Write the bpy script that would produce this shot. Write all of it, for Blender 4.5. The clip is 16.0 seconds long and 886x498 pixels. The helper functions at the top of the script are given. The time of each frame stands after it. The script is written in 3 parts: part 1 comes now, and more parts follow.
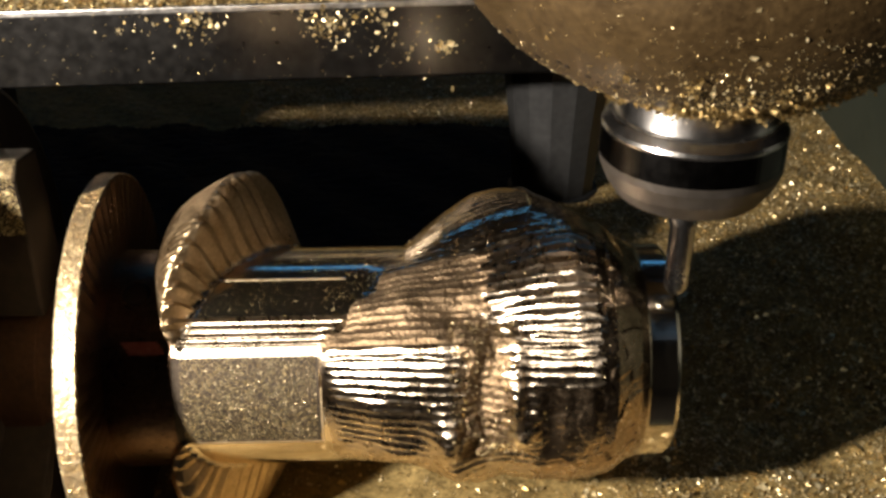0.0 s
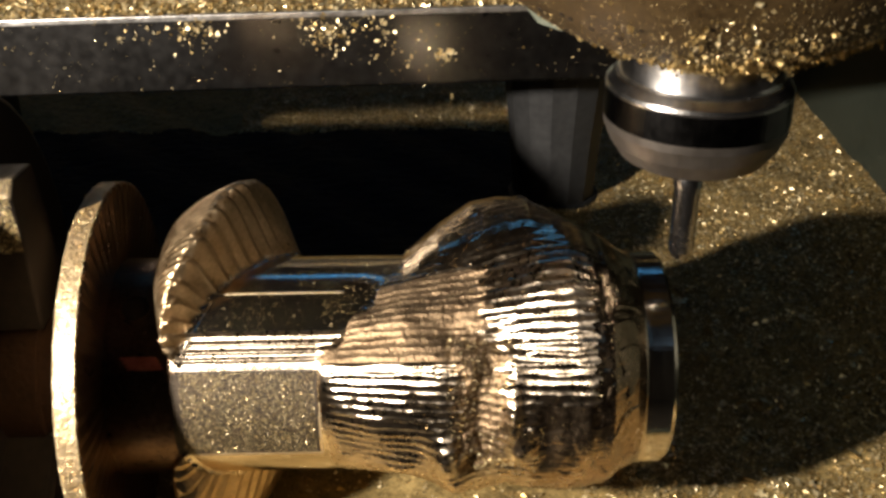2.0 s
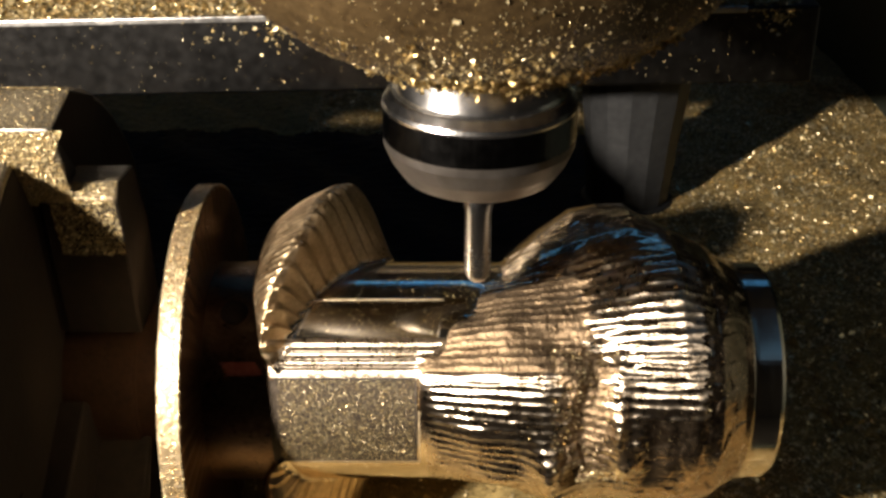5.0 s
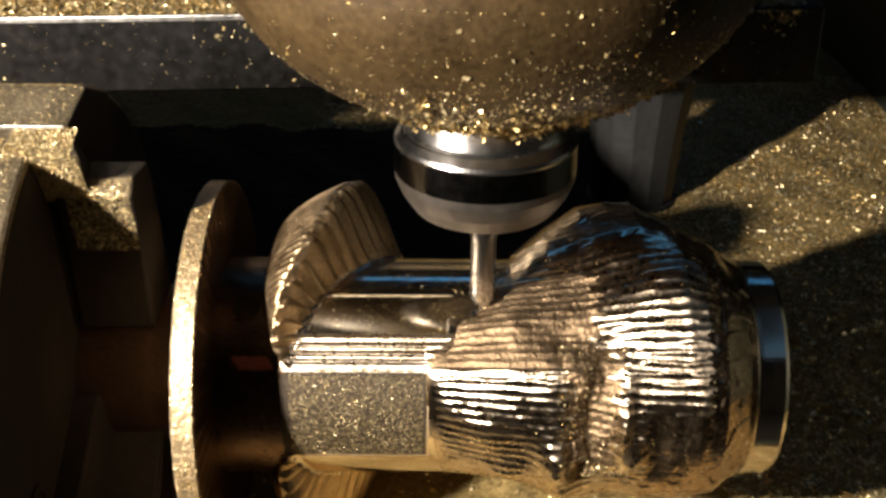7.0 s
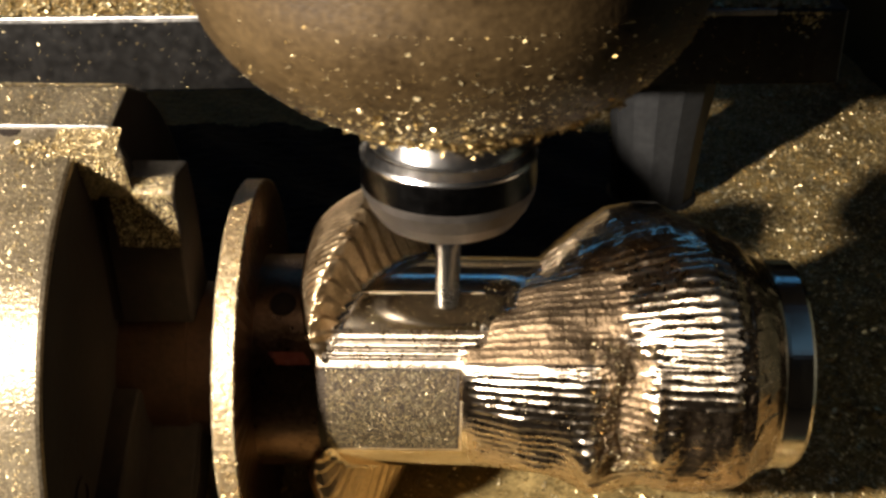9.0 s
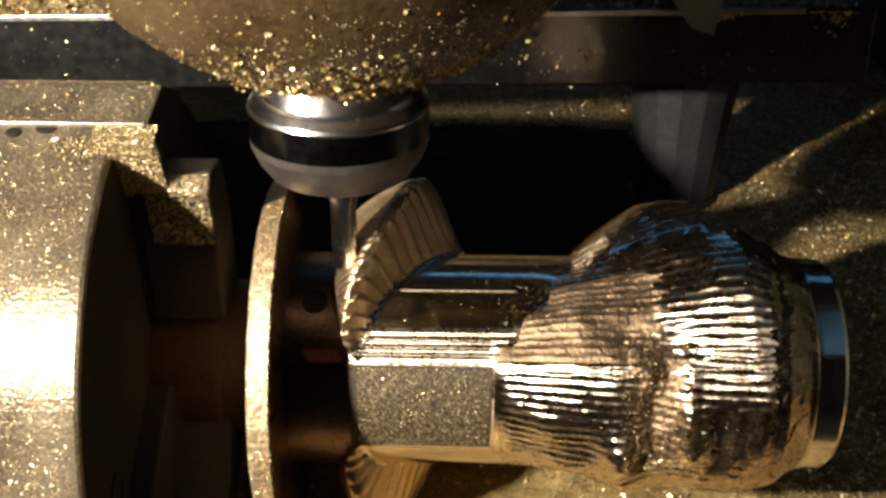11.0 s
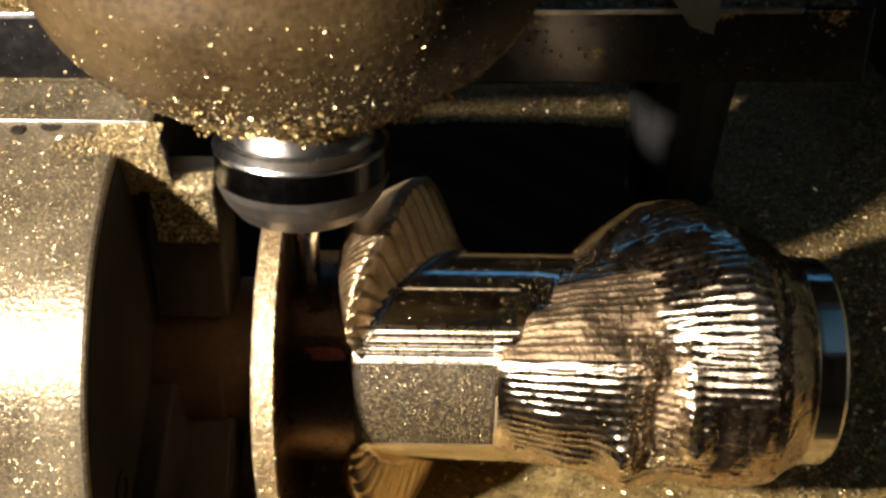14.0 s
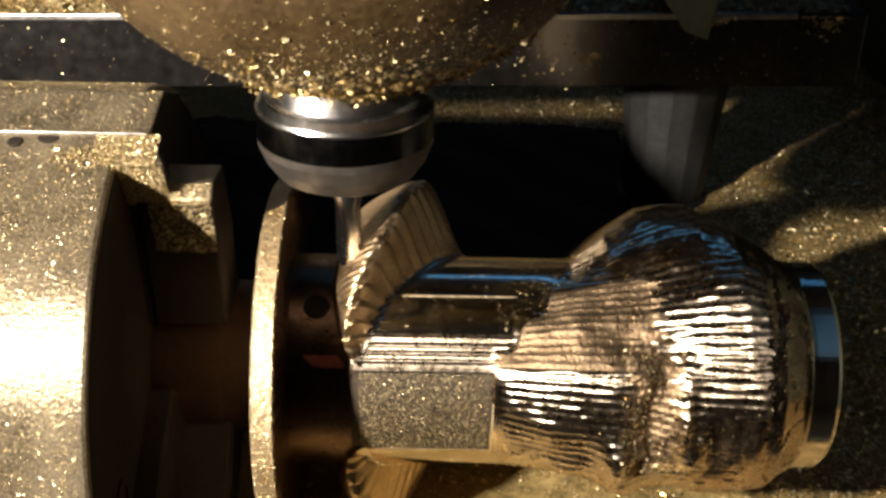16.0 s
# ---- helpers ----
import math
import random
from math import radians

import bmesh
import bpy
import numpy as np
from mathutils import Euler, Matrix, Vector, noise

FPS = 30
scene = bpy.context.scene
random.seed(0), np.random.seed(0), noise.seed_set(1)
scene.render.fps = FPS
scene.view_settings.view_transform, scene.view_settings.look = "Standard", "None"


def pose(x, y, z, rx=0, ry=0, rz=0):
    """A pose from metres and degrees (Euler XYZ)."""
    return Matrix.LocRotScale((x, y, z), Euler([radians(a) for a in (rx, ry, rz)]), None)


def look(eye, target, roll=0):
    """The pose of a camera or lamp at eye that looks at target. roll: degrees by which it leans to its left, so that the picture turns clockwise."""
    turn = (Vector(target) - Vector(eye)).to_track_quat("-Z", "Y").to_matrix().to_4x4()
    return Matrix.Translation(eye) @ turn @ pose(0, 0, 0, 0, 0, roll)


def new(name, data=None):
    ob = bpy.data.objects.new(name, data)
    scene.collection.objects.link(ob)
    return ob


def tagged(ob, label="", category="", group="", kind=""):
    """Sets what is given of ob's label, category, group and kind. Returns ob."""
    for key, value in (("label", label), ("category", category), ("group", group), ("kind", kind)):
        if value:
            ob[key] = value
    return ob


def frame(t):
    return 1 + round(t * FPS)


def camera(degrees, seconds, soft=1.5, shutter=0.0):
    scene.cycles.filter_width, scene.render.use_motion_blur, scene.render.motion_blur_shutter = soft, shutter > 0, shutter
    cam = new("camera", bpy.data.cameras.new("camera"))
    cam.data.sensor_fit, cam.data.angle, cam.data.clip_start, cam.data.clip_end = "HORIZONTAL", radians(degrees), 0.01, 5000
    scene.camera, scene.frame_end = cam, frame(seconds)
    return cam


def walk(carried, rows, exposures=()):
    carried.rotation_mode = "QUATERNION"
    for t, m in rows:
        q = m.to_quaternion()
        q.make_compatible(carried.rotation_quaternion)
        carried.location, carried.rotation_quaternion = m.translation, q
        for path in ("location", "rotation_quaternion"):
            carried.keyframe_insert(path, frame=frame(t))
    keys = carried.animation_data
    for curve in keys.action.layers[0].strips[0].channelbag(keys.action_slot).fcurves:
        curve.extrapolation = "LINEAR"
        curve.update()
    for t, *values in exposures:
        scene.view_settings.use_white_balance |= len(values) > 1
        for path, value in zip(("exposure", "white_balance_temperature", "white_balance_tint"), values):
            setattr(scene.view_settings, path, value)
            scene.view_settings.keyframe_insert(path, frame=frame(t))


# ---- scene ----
cam = camera(43.3, 16.0, soft=3.0, shutter=0.4)
PATH = [
    (0.0, 0.03643, -0.11029, 0.07292, 61.77, -0.02, -2.02),
    (0.5, 0.03638, -0.11012, 0.07343, 61.64, -0.17, -2.03),
    (1.0, 0.03705, -0.11039, 0.07391, 61.58, -0.02, -1.86),
    (1.5, 0.03754, -0.11046, 0.07387, 61.71, 0.16, -1.70),
    (2.0, 0.03720, -0.11044, 0.07403, 61.80, 0.09, -1.80),
    (2.5, 0.03660, -0.11039, 0.07443, 61.79, -0.02, -1.79),
    (3.0, 0.03529, -0.11013, 0.07430, 61.89, -0.13, -1.66),
    (3.5, 0.03358, -0.10949, 0.07422, 61.85, -0.12, -1.32),
    (4.0, 0.03214, -0.10897, 0.07427, 61.74, 0.02, -0.61),
    (4.5, 0.03022, -0.10801, 0.07396, 61.73, 0.16, -0.16),
    (7.0, 0.02854, -0.10943, 0.07492, 61.48, -0.22, 0.17),
    (7.5, 0.02805, -0.11019, 0.07516, 61.51, -0.14, 0.28),
    (8.0, 0.02740, -0.11077, 0.07530, 61.51, -0.15, 0.38),
    (8.5, 0.02646, -0.11125, 0.07572, 61.44, -0.19, 0.43),
    (9.0, 0.02542, -0.11146, 0.07602, 61.36, -0.26, 0.50),
    (9.5, 0.02513, -0.11158, 0.07607, 61.33, -0.19, 0.87),
    (10.0, 0.02440, -0.11177, 0.07623, 61.30, -0.16, 1.06),
    (12.5, 0.02100, -0.11126, 0.07646, 60.95, -0.59, 0.54),
    (13.0, 0.02092, -0.11154, 0.07662, 60.92, -0.65, 0.48),
    (13.5, 0.02092, -0.11159, 0.07676, 60.89, -0.64, 0.45),
    (14.0, 0.02096, -0.11170, 0.07678, 60.94, -0.58, 0.41),
    (14.5, 0.02083, -0.11174, 0.07703, 60.87, -0.63, 0.34),
    (15.0, 0.02042, -0.11200, 0.07727, 60.79, -0.93, 0.30),
    (15.5, 0.02012, -0.11207, 0.07761, 60.77, -0.98, 0.12),
    (16.0, 0.02008, -0.11213, 0.07796, 60.78, -1.02, 0.05),
]
walk(cam, [(r[0], pose(*r[1:])) for r in PATH])

# ---------------------------------------------------------------- light
world = bpy.data.worlds.new("sky")
world.use_nodes = True
scene.world = world
sky = world.node_tree.nodes.new("ShaderNodeTexSky")
sky.sky_type, sky.sun_disc = "NISHITA", False
sky.sun_elevation, sky.sun_rotation = radians(35), radians(200)
back = world.node_tree.nodes["Background"]
back.inputs[1].default_value = 0.012
world.node_tree.links.new(sky.outputs[0], back.inputs[0])
# the work lamp stands to the left of the camera and behind it
lamp_data = bpy.data.lights.new("work_lamp", "POINT")
lamp_data.energy, lamp_data.shadow_soft_size, lamp_data.color = 5.0, 0.004, (1.0, 0.90, 0.80)
lamp = new("work_lamp", lamp_data)
lamp.location = (-0.105, -0.124, 0.088)
# daylight in the narrow window behind the machine
day_data = bpy.data.lights.new("window_daylight", "AREA")
day_data.shape, day_data.size, day_data.size_y = "RECTANGLE", 1.0, 0.04
day_data.energy, day_data.color = 0.15, (0.10, 0.42, 1.0)
day = new("window_daylight", day_data)
day.matrix_world = look((0.1, 0.66, 0.645), (0.1, 0.0, 0.0))
# and in the skylight in front, to the right
high_data = bpy.data.lights.new("skylight_daylight", "AREA")
high_data.shape, high_data.size, high_data.size_y = "RECTANGLE", 0.20, 0.72
high_data.energy, high_data.color = 0.05, (0.15, 0.47, 0.88)
high = new("skylight_daylight", high_data)
high.matrix_world = look((0.40, -0.37, 0.70), (0.40, -0.37, 0.0))
scene.view_settings.exposure = 0.0


# ---------------------------------------------------------------- materials
def material(name, color, rough=0.5, metal=0.0, color2=None, scale=200.0, fine=1500.0, bump=0.0, bump_scale=1500.0, rough2=None, spec=0.5, turned=0.0, coat=0.0):
    """Two-scale noise between two colours, with relief and changing gloss."""
    m = bpy.data.materials.new(name)
    m.use_nodes = True
    n, l = m.node_tree.nodes, m.node_tree.links
    b = n["Principled BSDF"]
    b.inputs["Metallic"].default_value = metal
    b.inputs["Specular IOR Level"].default_value = spec
    co = n.new("ShaderNodeTexCoord")
    a = n.new("ShaderNodeTexNoise")
    a.inputs["Scale"].default_value, a.inputs["Detail"].default_value = scale, 5
    f = n.new("ShaderNodeTexNoise")
    f.inputs["Scale"].default_value, f.inputs["Detail"].default_value = fine, 3
    for t in (a, f):
        l.new(co.outputs["Object"], t.inputs["Vector"])
    add = n.new("ShaderNodeMath")
    add.operation = "MULTIPLY_ADD"
    l.new(f.outputs[0], add.inputs[0])
    add.inputs[1].default_value = 0.5
    half = n.new("ShaderNodeMath")
    half.operation = "MULTIPLY"
    half.inputs[1].default_value = 0.5
    l.new(a.outputs[0], half.inputs[0])
    l.new(half.outputs[0], add.inputs[2])
    ramp = n.new("ShaderNodeValToRGB")
    ramp.color_ramp.elements[0].position, ramp.color_ramp.elements[1].position = 0.32, 0.68
    ramp.color_ramp.elements[0].color = (*color, 1)
    ramp.color_ramp.elements[1].color = (*(color2 or color), 1)
    l.new(add.outputs[0], ramp.inputs[0])
    l.new(ramp.outputs[0], b.inputs["Base Color"])
    mp = n.new("ShaderNodeMapRange")
    mp.inputs["From Min"].default_value, mp.inputs["From Max"].default_value = 0.3, 0.7
    mp.inputs["To Min"].default_value, mp.inputs["To Max"].default_value = rough, rough if rough2 is None else rough2
    l.new(add.outputs[0], mp.inputs[0])
    l.new(mp.outputs[0], b.inputs["Roughness"])
    b.inputs["Coat Weight"].default_value, b.inputs["Coat Roughness"].default_value = coat, 0.13
    if turned:
        tan = n.new("ShaderNodeTangent")
        tan.direction_type, tan.axis = "RADIAL", "X"
        l.new(tan.outputs[0], b.inputs["Tangent"])
        b.inputs["Anisotropic"].default_value, b.inputs["Anisotropic Rotation"].default_value = turned, 0.25
    if bump:
        g = n.new("ShaderNodeTexNoise")
        g.inputs["Scale"].default_value, g.inputs["Detail"].default_value = bump_scale, 4
        l.new(co.outputs["Object"], g.inputs["Vector"])
        bp = n.new("ShaderNodeBump")
        bp.inputs["Strength"].default_value, bp.inputs["Distance"].default_value = bump, 0.0002
        l.new(g.outputs[0], bp.inputs["Height"])
        l.new(bp.outputs[0], b.inputs["Normal"])
    return m


def chip_material(name, a, b, rough):
    """Metal flakes that differ one from another."""
    m = bpy.data.materials.new(name)
    m.use_nodes = True
    n, l = m.node_tree.nodes, m.node_tree.links
    p = n["Principled BSDF"]
    p.inputs["Metallic"].default_value = 0.75
    p.inputs["Roughness"].default_value = rough
    g = n.new("ShaderNodeNewGeometry")
    r = n.new("ShaderNodeValToRGB")
    r.color_ramp.elements[0].color, r.color_ramp.elements[1].color = (*a, 1), (*b, 1)
    l.new(g.outputs["Random Per Island"], r.inputs[0])
    l.new(r.outputs[0], p.inputs["Base Color"])
    return m


BRASS = material("machined brass", (0.76, 0.64, 0.47), 0.16, 1.0, (0.86, 0.74, 0.58), 120, 900, 0.04, 1800, 0.23, turned=0.95)
BRASS_CUT = material("freshly cut brass", (0.52, 0.39, 0.25), 0.20, 1.0, (0.90, 0.77, 0.60), 420, 1600, 0.12, 2600, 0.38, turned=0.95)
BRASS_TOP = material("brown-gold brass", (0.66, 0.50, 0.33), 0.10, 1.0, (0.86, 0.70, 0.50), 420, 1800, 0.06, 2200, 0.24)
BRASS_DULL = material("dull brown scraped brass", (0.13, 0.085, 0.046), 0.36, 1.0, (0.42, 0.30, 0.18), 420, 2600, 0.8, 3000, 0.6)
BRASS_DARK = material("dim-side brass facets", (0.32, 0.215, 0.13), 0.17, 1.0, (0.64, 0.48, 0.31), 300, 1500, 0.06, 1500, 0.32)
BRASS_TOOTH = material("ribbed golden brass", (0.55, 0.37, 0.19), 0.26, 1.0, (0.90, 0.69, 0.42), 420, 2200, 0.35, 2600, 0.5)
BRASS_END = material("polished brass end", (0.74, 0.66, 0.52), 0.10, 1.0, (0.82, 0.73, 0.58), 120, 900, 0.02, 900, 0.16)
# brass with the shade beside the flange put into its colour
BRASS_SHADED = material("shade-brown brass", (0.10, 0.058, 0.034), 0.24, 1.0, (0.26, 0.16, 0.095), 260, 1800, 0.3, 2000, 0.4)
BRASS_SANDY = material("dusty brass", (0.028, 0.020, 0.012), 0.45, 0.5, (0.08, 0.057, 0.035), 400, 4000, 0.8, 5200, 0.6)
BRASS_RAW = material("sawn brass", (0.72, 0.55, 0.32), 0.42, 1.0, (0.86, 0.70, 0.46), 300, 1800, 0.9, 1500, 0.6)
CHIPS = chip_material("brass chips", (0.50, 0.34, 0.11), (0.96, 0.82, 0.50), 0.36)
CRUST = chip_material("brown chip crust", (0.14, 0.085, 0.026), (0.72, 0.53, 0.22), 0.4)
CHIP_BED = material("bed of brass chips", (0.11, 0.075, 0.024), 0.55, 0.3, (0.50, 0.36, 0.135), 500, 2200, 1.0, 1200, 0.8)
STEEL = material("ground steel", (0.050, 0.048, 0.045), 0.26, 1.0, (0.085, 0.080, 0.074), 60, 700, 0.05, 900, 0.36)
STEEL_EDGE = material("bare steel edge", (0.30, 0.29, 0.27), 0.3, 1.0, (0.62, 0.59, 0.54), 300, 1500, 0.2, 1200, 0.45)
POLISHED = material("polished steel", (0.52, 0.50, 0.47), 0.20, 1.0, (0.66, 0.63, 0.59), 60, 900, 0.03, 900, 0.28)
DARK_STEEL = material("blackened steel", (0.05, 0.048, 0.045), 0.18, 1.0, (0.09, 0.085, 0.08), 90, 900, 0.05, 900, 0.28)
POST_GREY = material("grey cast aluminium", (0.034, 0.034, 0.034), 0.46, 0.5, (0.06, 0.06, 0.058), 60, 800, 0.25, 900, 0.55)
NUT_RIM = material("brown-grey steel", (0.10, 0.085, 0.07), 0.38, 0.8, (0.16, 0.14, 0.12), 90, 900, 0.1, 900, 0.5)
CARBIDE = material("carbide", (0.34, 0.33, 0.32), 0.22, 1.0, (0.48, 0.46, 0.44), 200, 2000, 0.1, 1500, 0.3)
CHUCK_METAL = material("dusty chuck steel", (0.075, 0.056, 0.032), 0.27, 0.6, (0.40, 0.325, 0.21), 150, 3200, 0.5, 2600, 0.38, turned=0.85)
# near-black: shade put into chuck face, jaws and tray floor; also holes, pits
CHUCK_DARK = material("shade-dark steel", (0.014, 0.011, 0.009), 0.6, 0.0, (0.03, 0.022, 0.016), 120, 900, 0.3, 900, 0.75, spec=0.12)
HOUSING = material("bronze-coloured painted housing", (0.024, 0.014, 0.005), 0.46, 0.1, (0.080, 0.050, 0.019), 160, 1500, 0.28, 1900, 0.6, spec=0.25)
WALL_GREEN = material("dark green painted steel", (0.020, 0.025, 0.018), 0.45, 0.0, (0.035, 0.042, 0.03), 40, 500, 0.15, 600, 0.6)
ROOM = material("dark brown room wall", (0.012, 0.010, 0.008), 0.8, 0.0, (0.02, 0.017, 0.014), 4, 40, 0.1, 60, 0.9)
PALE = material("pale green tape", (0.16, 0.18, 0.13), 0.5, 0.0, (0.22, 0.24, 0.18), 150, 900, 0.3, 900, 0.7)
RUSTY = material("rusty brown steel", (0.022, 0.011, 0.006), 0.5, 0.3, (0.055, 0.027, 0.014), 300, 1500, 0.5, 1500, 0.7, spec=0.2)
RED = material("painted red reflection", (0.30, 0.07, 0.05), 0.5, 0.2, (0.46, 0.15, 0.11), 400, 2000, 0.2, 1500, 0.6)


# ---------------------------------------------------------------- building helpers
def mm(v):
    return v * 0.001


def link(name, bm, mat, parent=None, smooth=False):
    me = bpy.data.meshes.new(name)
    bm.to_mesh(me)
    bm.free()
    me.materials.append(mat)
    for p in me.polygons:
        p.use_smooth = smooth
    ob = new(name, me)
    if parent:
        ob.parent = parent
    return ob


def part(name, bm, mat, parent, label="", smooth=False):
    return tagged(link(name, bm, mat, parent, smooth), label)


def box(x0, x1, y0, y1, z0, z1, bevel=0.0):
    """A block in millimetres with rounded edges."""
    bm = bmesh.new()
    bmesh.ops.create_cube(bm, size=1)
    for v in bm.verts:
        v.co = Vector((mm(x0 if v.co.x < 0 else x1), mm(y0 if v.co.y < 0 else y1), mm(z0 if v.co.z < 0 else z1)))
    if bevel:
        bmesh.ops.bevel(bm, geom=bm.edges[:], offset=mm(bevel), segments=2, affect="EDGES", profile=0.5)
    return bm


def lathe(profile, segments=96, axis="z", bumpy=0.0):
    """A turned shape: profile of (radius, height) in millimetres."""
    bm = bmesh.new()
    rings = []
    for r, h in profile:
        ring = []
        for k in range(segments):
            a = 2 * math.pi * k / segments
            rr = r
            if axis == "z":
                co = (rr * math.cos(a), rr * math.sin(a), h)
            else:
                co = (h, -rr * math.cos(a), rr * math.sin(a))
            ring.append(bm.verts.new([mm(c) for c in co]))
        rings.append(ring)
    for lo, hi in zip(rings, rings[1:]):
        for k in range(segments):
            bm.faces.new((lo[k], lo[(k + 1) % segments], hi[(k + 1) % segments], hi[k]))
    bm.faces.new(rings[0][::-1])
    bm.faces.new(rings[-1])
    bmesh.ops.recalc_face_normals(bm, faces=bm.faces[:])
    return bm


def prism(outline, x0):
    """A block along the x axis: outline of (y, z, where it ends in x), with bevelled edges."""
    bm = bmesh.new()
    a = [bm.verts.new((mm(x0), mm(y), mm(z))) for y, z, _ in outline]
    b = [bm.verts.new((mm(x), mm(y), mm(z))) for y, z, x in outline]
    n = len(outline)
    for k in range(n):
        bm.faces.new((a[k], b[k], b[(k + 1) % n], a[(k + 1) % n]))
    middle = bm.verts.new((mm(min(x for _, _, x in outline) + 0.4), 0, mm(sum(z for _, z, _ in outline) / n)))
    for k in range(n):
        bm.faces.new((b[k], middle, b[(k + 1) % n]))
    bm.faces.new(a[::-1])
    bmesh.ops.recalc_face_normals(bm, faces=bm.faces[:])
    sharp = [e for e in bm.edges if middle not in e.verts]
    bmesh.ops.bevel(bm, geom=sharp, offset=mm(0.35), segments=2, affect="EDGES", profile=0.5)
    return bm


def grid_mesh(name, co, nu, nv, mat, wrap=False, parent=None, smooth=True):
    """A sheet of nu x nv points; wrap closes it in v."""
    i = np.arange(nu * nv).reshape(nu, nv)
    j = np.roll(i, -1, 1) if wrap else i[:, 1:]
    a = i if wrap else i[:, :-1]
    quads = np.stack([a[:-1], a[1:], j[1:], j[:-1]], -1).reshape(-1, 4)
    me = bpy.data.meshes.new(name)
    me.from_pydata(co.reshape(-1, 3).tolist(), [], quads.tolist())
    me.materials.append(mat)
    me.polygons.foreach_set("use_smooth", [smooth] * len(me.polygons))
    me.update()
    ob = new(name, me)
    if parent:
        ob.parent = parent
    return ob


def flakes(name, places, normals, sizes, mat, rng, tilt=0.6, parent=None):
    """Many loose curled chips in one mesh: each a bent strip of two triangles."""
    n = len(places)
    nor = normals + rng.normal(0, tilt, (n, 3))
    nor /= np.linalg.norm(nor, axis=1)[:, None]
    u = np.cross(nor, rng.normal(0, 1, (n, 3)))
    u /= np.linalg.norm(u, axis=1)[:, None]
    v = np.cross(nor, u)
    s = sizes[:, None]
    asp = rng.uniform(0.3, 0.9, (n, 1))
    lift = nor * s * 0.25
    c0 = places - u * s - v * s * asp * 0.4 + lift
    c1 = places + u * s * 0.4 - v * s * asp + lift * 1.5
    c2 = places + u * s + v * s * asp * 0.5 + lift
    c3 = places - u * s * 0.5 + v * s * asp + lift * 2.0
    co = np.stack([c0, c1, c2, c3], 1).reshape(-1, 3)
    k = np.arange(n) * 4
    tri = np.concatenate([np.stack([k, k + 1, k + 2], 1), np.stack([k, k + 2, k + 3], 1)])
    me = bpy.data.meshes.new(name)
    me.from_pydata(co.tolist(), [], tri.tolist())
    me.materials.append(mat)
    me.update()
    ob = new(name, me)
    if parent:
        ob.parent = parent
    return ob


def smoothstep(a, b, x):
    t = np.clip((x - a) / (b - a), 0, 1)
    return t * t * (3 - 2 * t)


# ---------------------------------------------------------------- the tray and the room around it
def tray_height(x, y):
    """The bed of chips, in millimetres: heaped up towards the back; the high heap against the far wall behind the rail
    is unseen, added as a gold reflector.
    """
    return -22.5 + 4.5 * smoothstep(10, 60, y) + 0.5 * np.sin(x * 0.11 + 1) * np.cos(y * 0.09) + 0.3 * np.sin(x * 0.31 + y * 0.27) + 36 * smoothstep(165, 235, y) * smoothstep(105, 85, x)


def build_tray():
    rng = np.random.default_rng(3)
    xs, ys = np.linspace(-160, 128, 290), np.linspace(-25, 240, 420)
    gx, gy = np.meshgrid(xs, ys, indexing="ij")
    gz = tray_height(gx, gy) + rng.normal(0, 0.12, gx.shape)
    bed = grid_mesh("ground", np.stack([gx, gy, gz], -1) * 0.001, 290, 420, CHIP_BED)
    # the floor below the rail: bare of chips, its shade painted near-black
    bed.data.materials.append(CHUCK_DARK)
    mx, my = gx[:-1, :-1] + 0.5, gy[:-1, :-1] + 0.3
    shaded_floor = (mx < 60) & (my > 24) & (my < 117 + 1.5 * np.sin(mx * 0.4))
    bed.data.polygons.foreach_set("material_index", shaded_floor.ravel().astype(int).tolist())
    tagged(bed, "machine tray strewn with fine golden brass chips", "ground", kind="structure")
    n = 165000
    x, y = rng.uniform(0, 128, n), rng.uniform(-24.5, 150, n)
    x[:100000] = rng.uniform(58, 128, 100000)
    x[150000:], y[150000:] = rng.uniform(20, 128, 15000), rng.uniform(-24.5, -12, 15000)
    x[100000:120000], y[100000:120000] = rng.uniform(0, 60, 20000), rng.uniform(108, 140, 20000)
    # no chips on the floor that is coloured as shade
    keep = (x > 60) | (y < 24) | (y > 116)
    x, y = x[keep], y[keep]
    n = len(x)
    p = np.stack([x, y, tray_height(x, y)], 1) * 0.001
    size = rng.lognormal(math.log(0.00021), 0.42, n)
    tagged(flakes("brass_chips", p, np.tile((0, 0, 1.0), (n, 1)), size, CHIPS, rng, 0.55), "loose golden brass chips heaped in the machine tray", "metal chips", kind="stuff")
    for name, b in (("wall_tray_right", box(128, 131, -28, 243, -60, 42, 0.6)), ("wall_tray_back", box(-160, 127.5, 240, 243, -60, 30, 0.6)), ("wall_tray_front", box(-160, 127.5, -28, -25, -60, -21.5, 0.6))):
        tagged(link(name, b, WALL_GREEN), "dark green painted steel side of the machine tray", "tray wall", kind="structure")


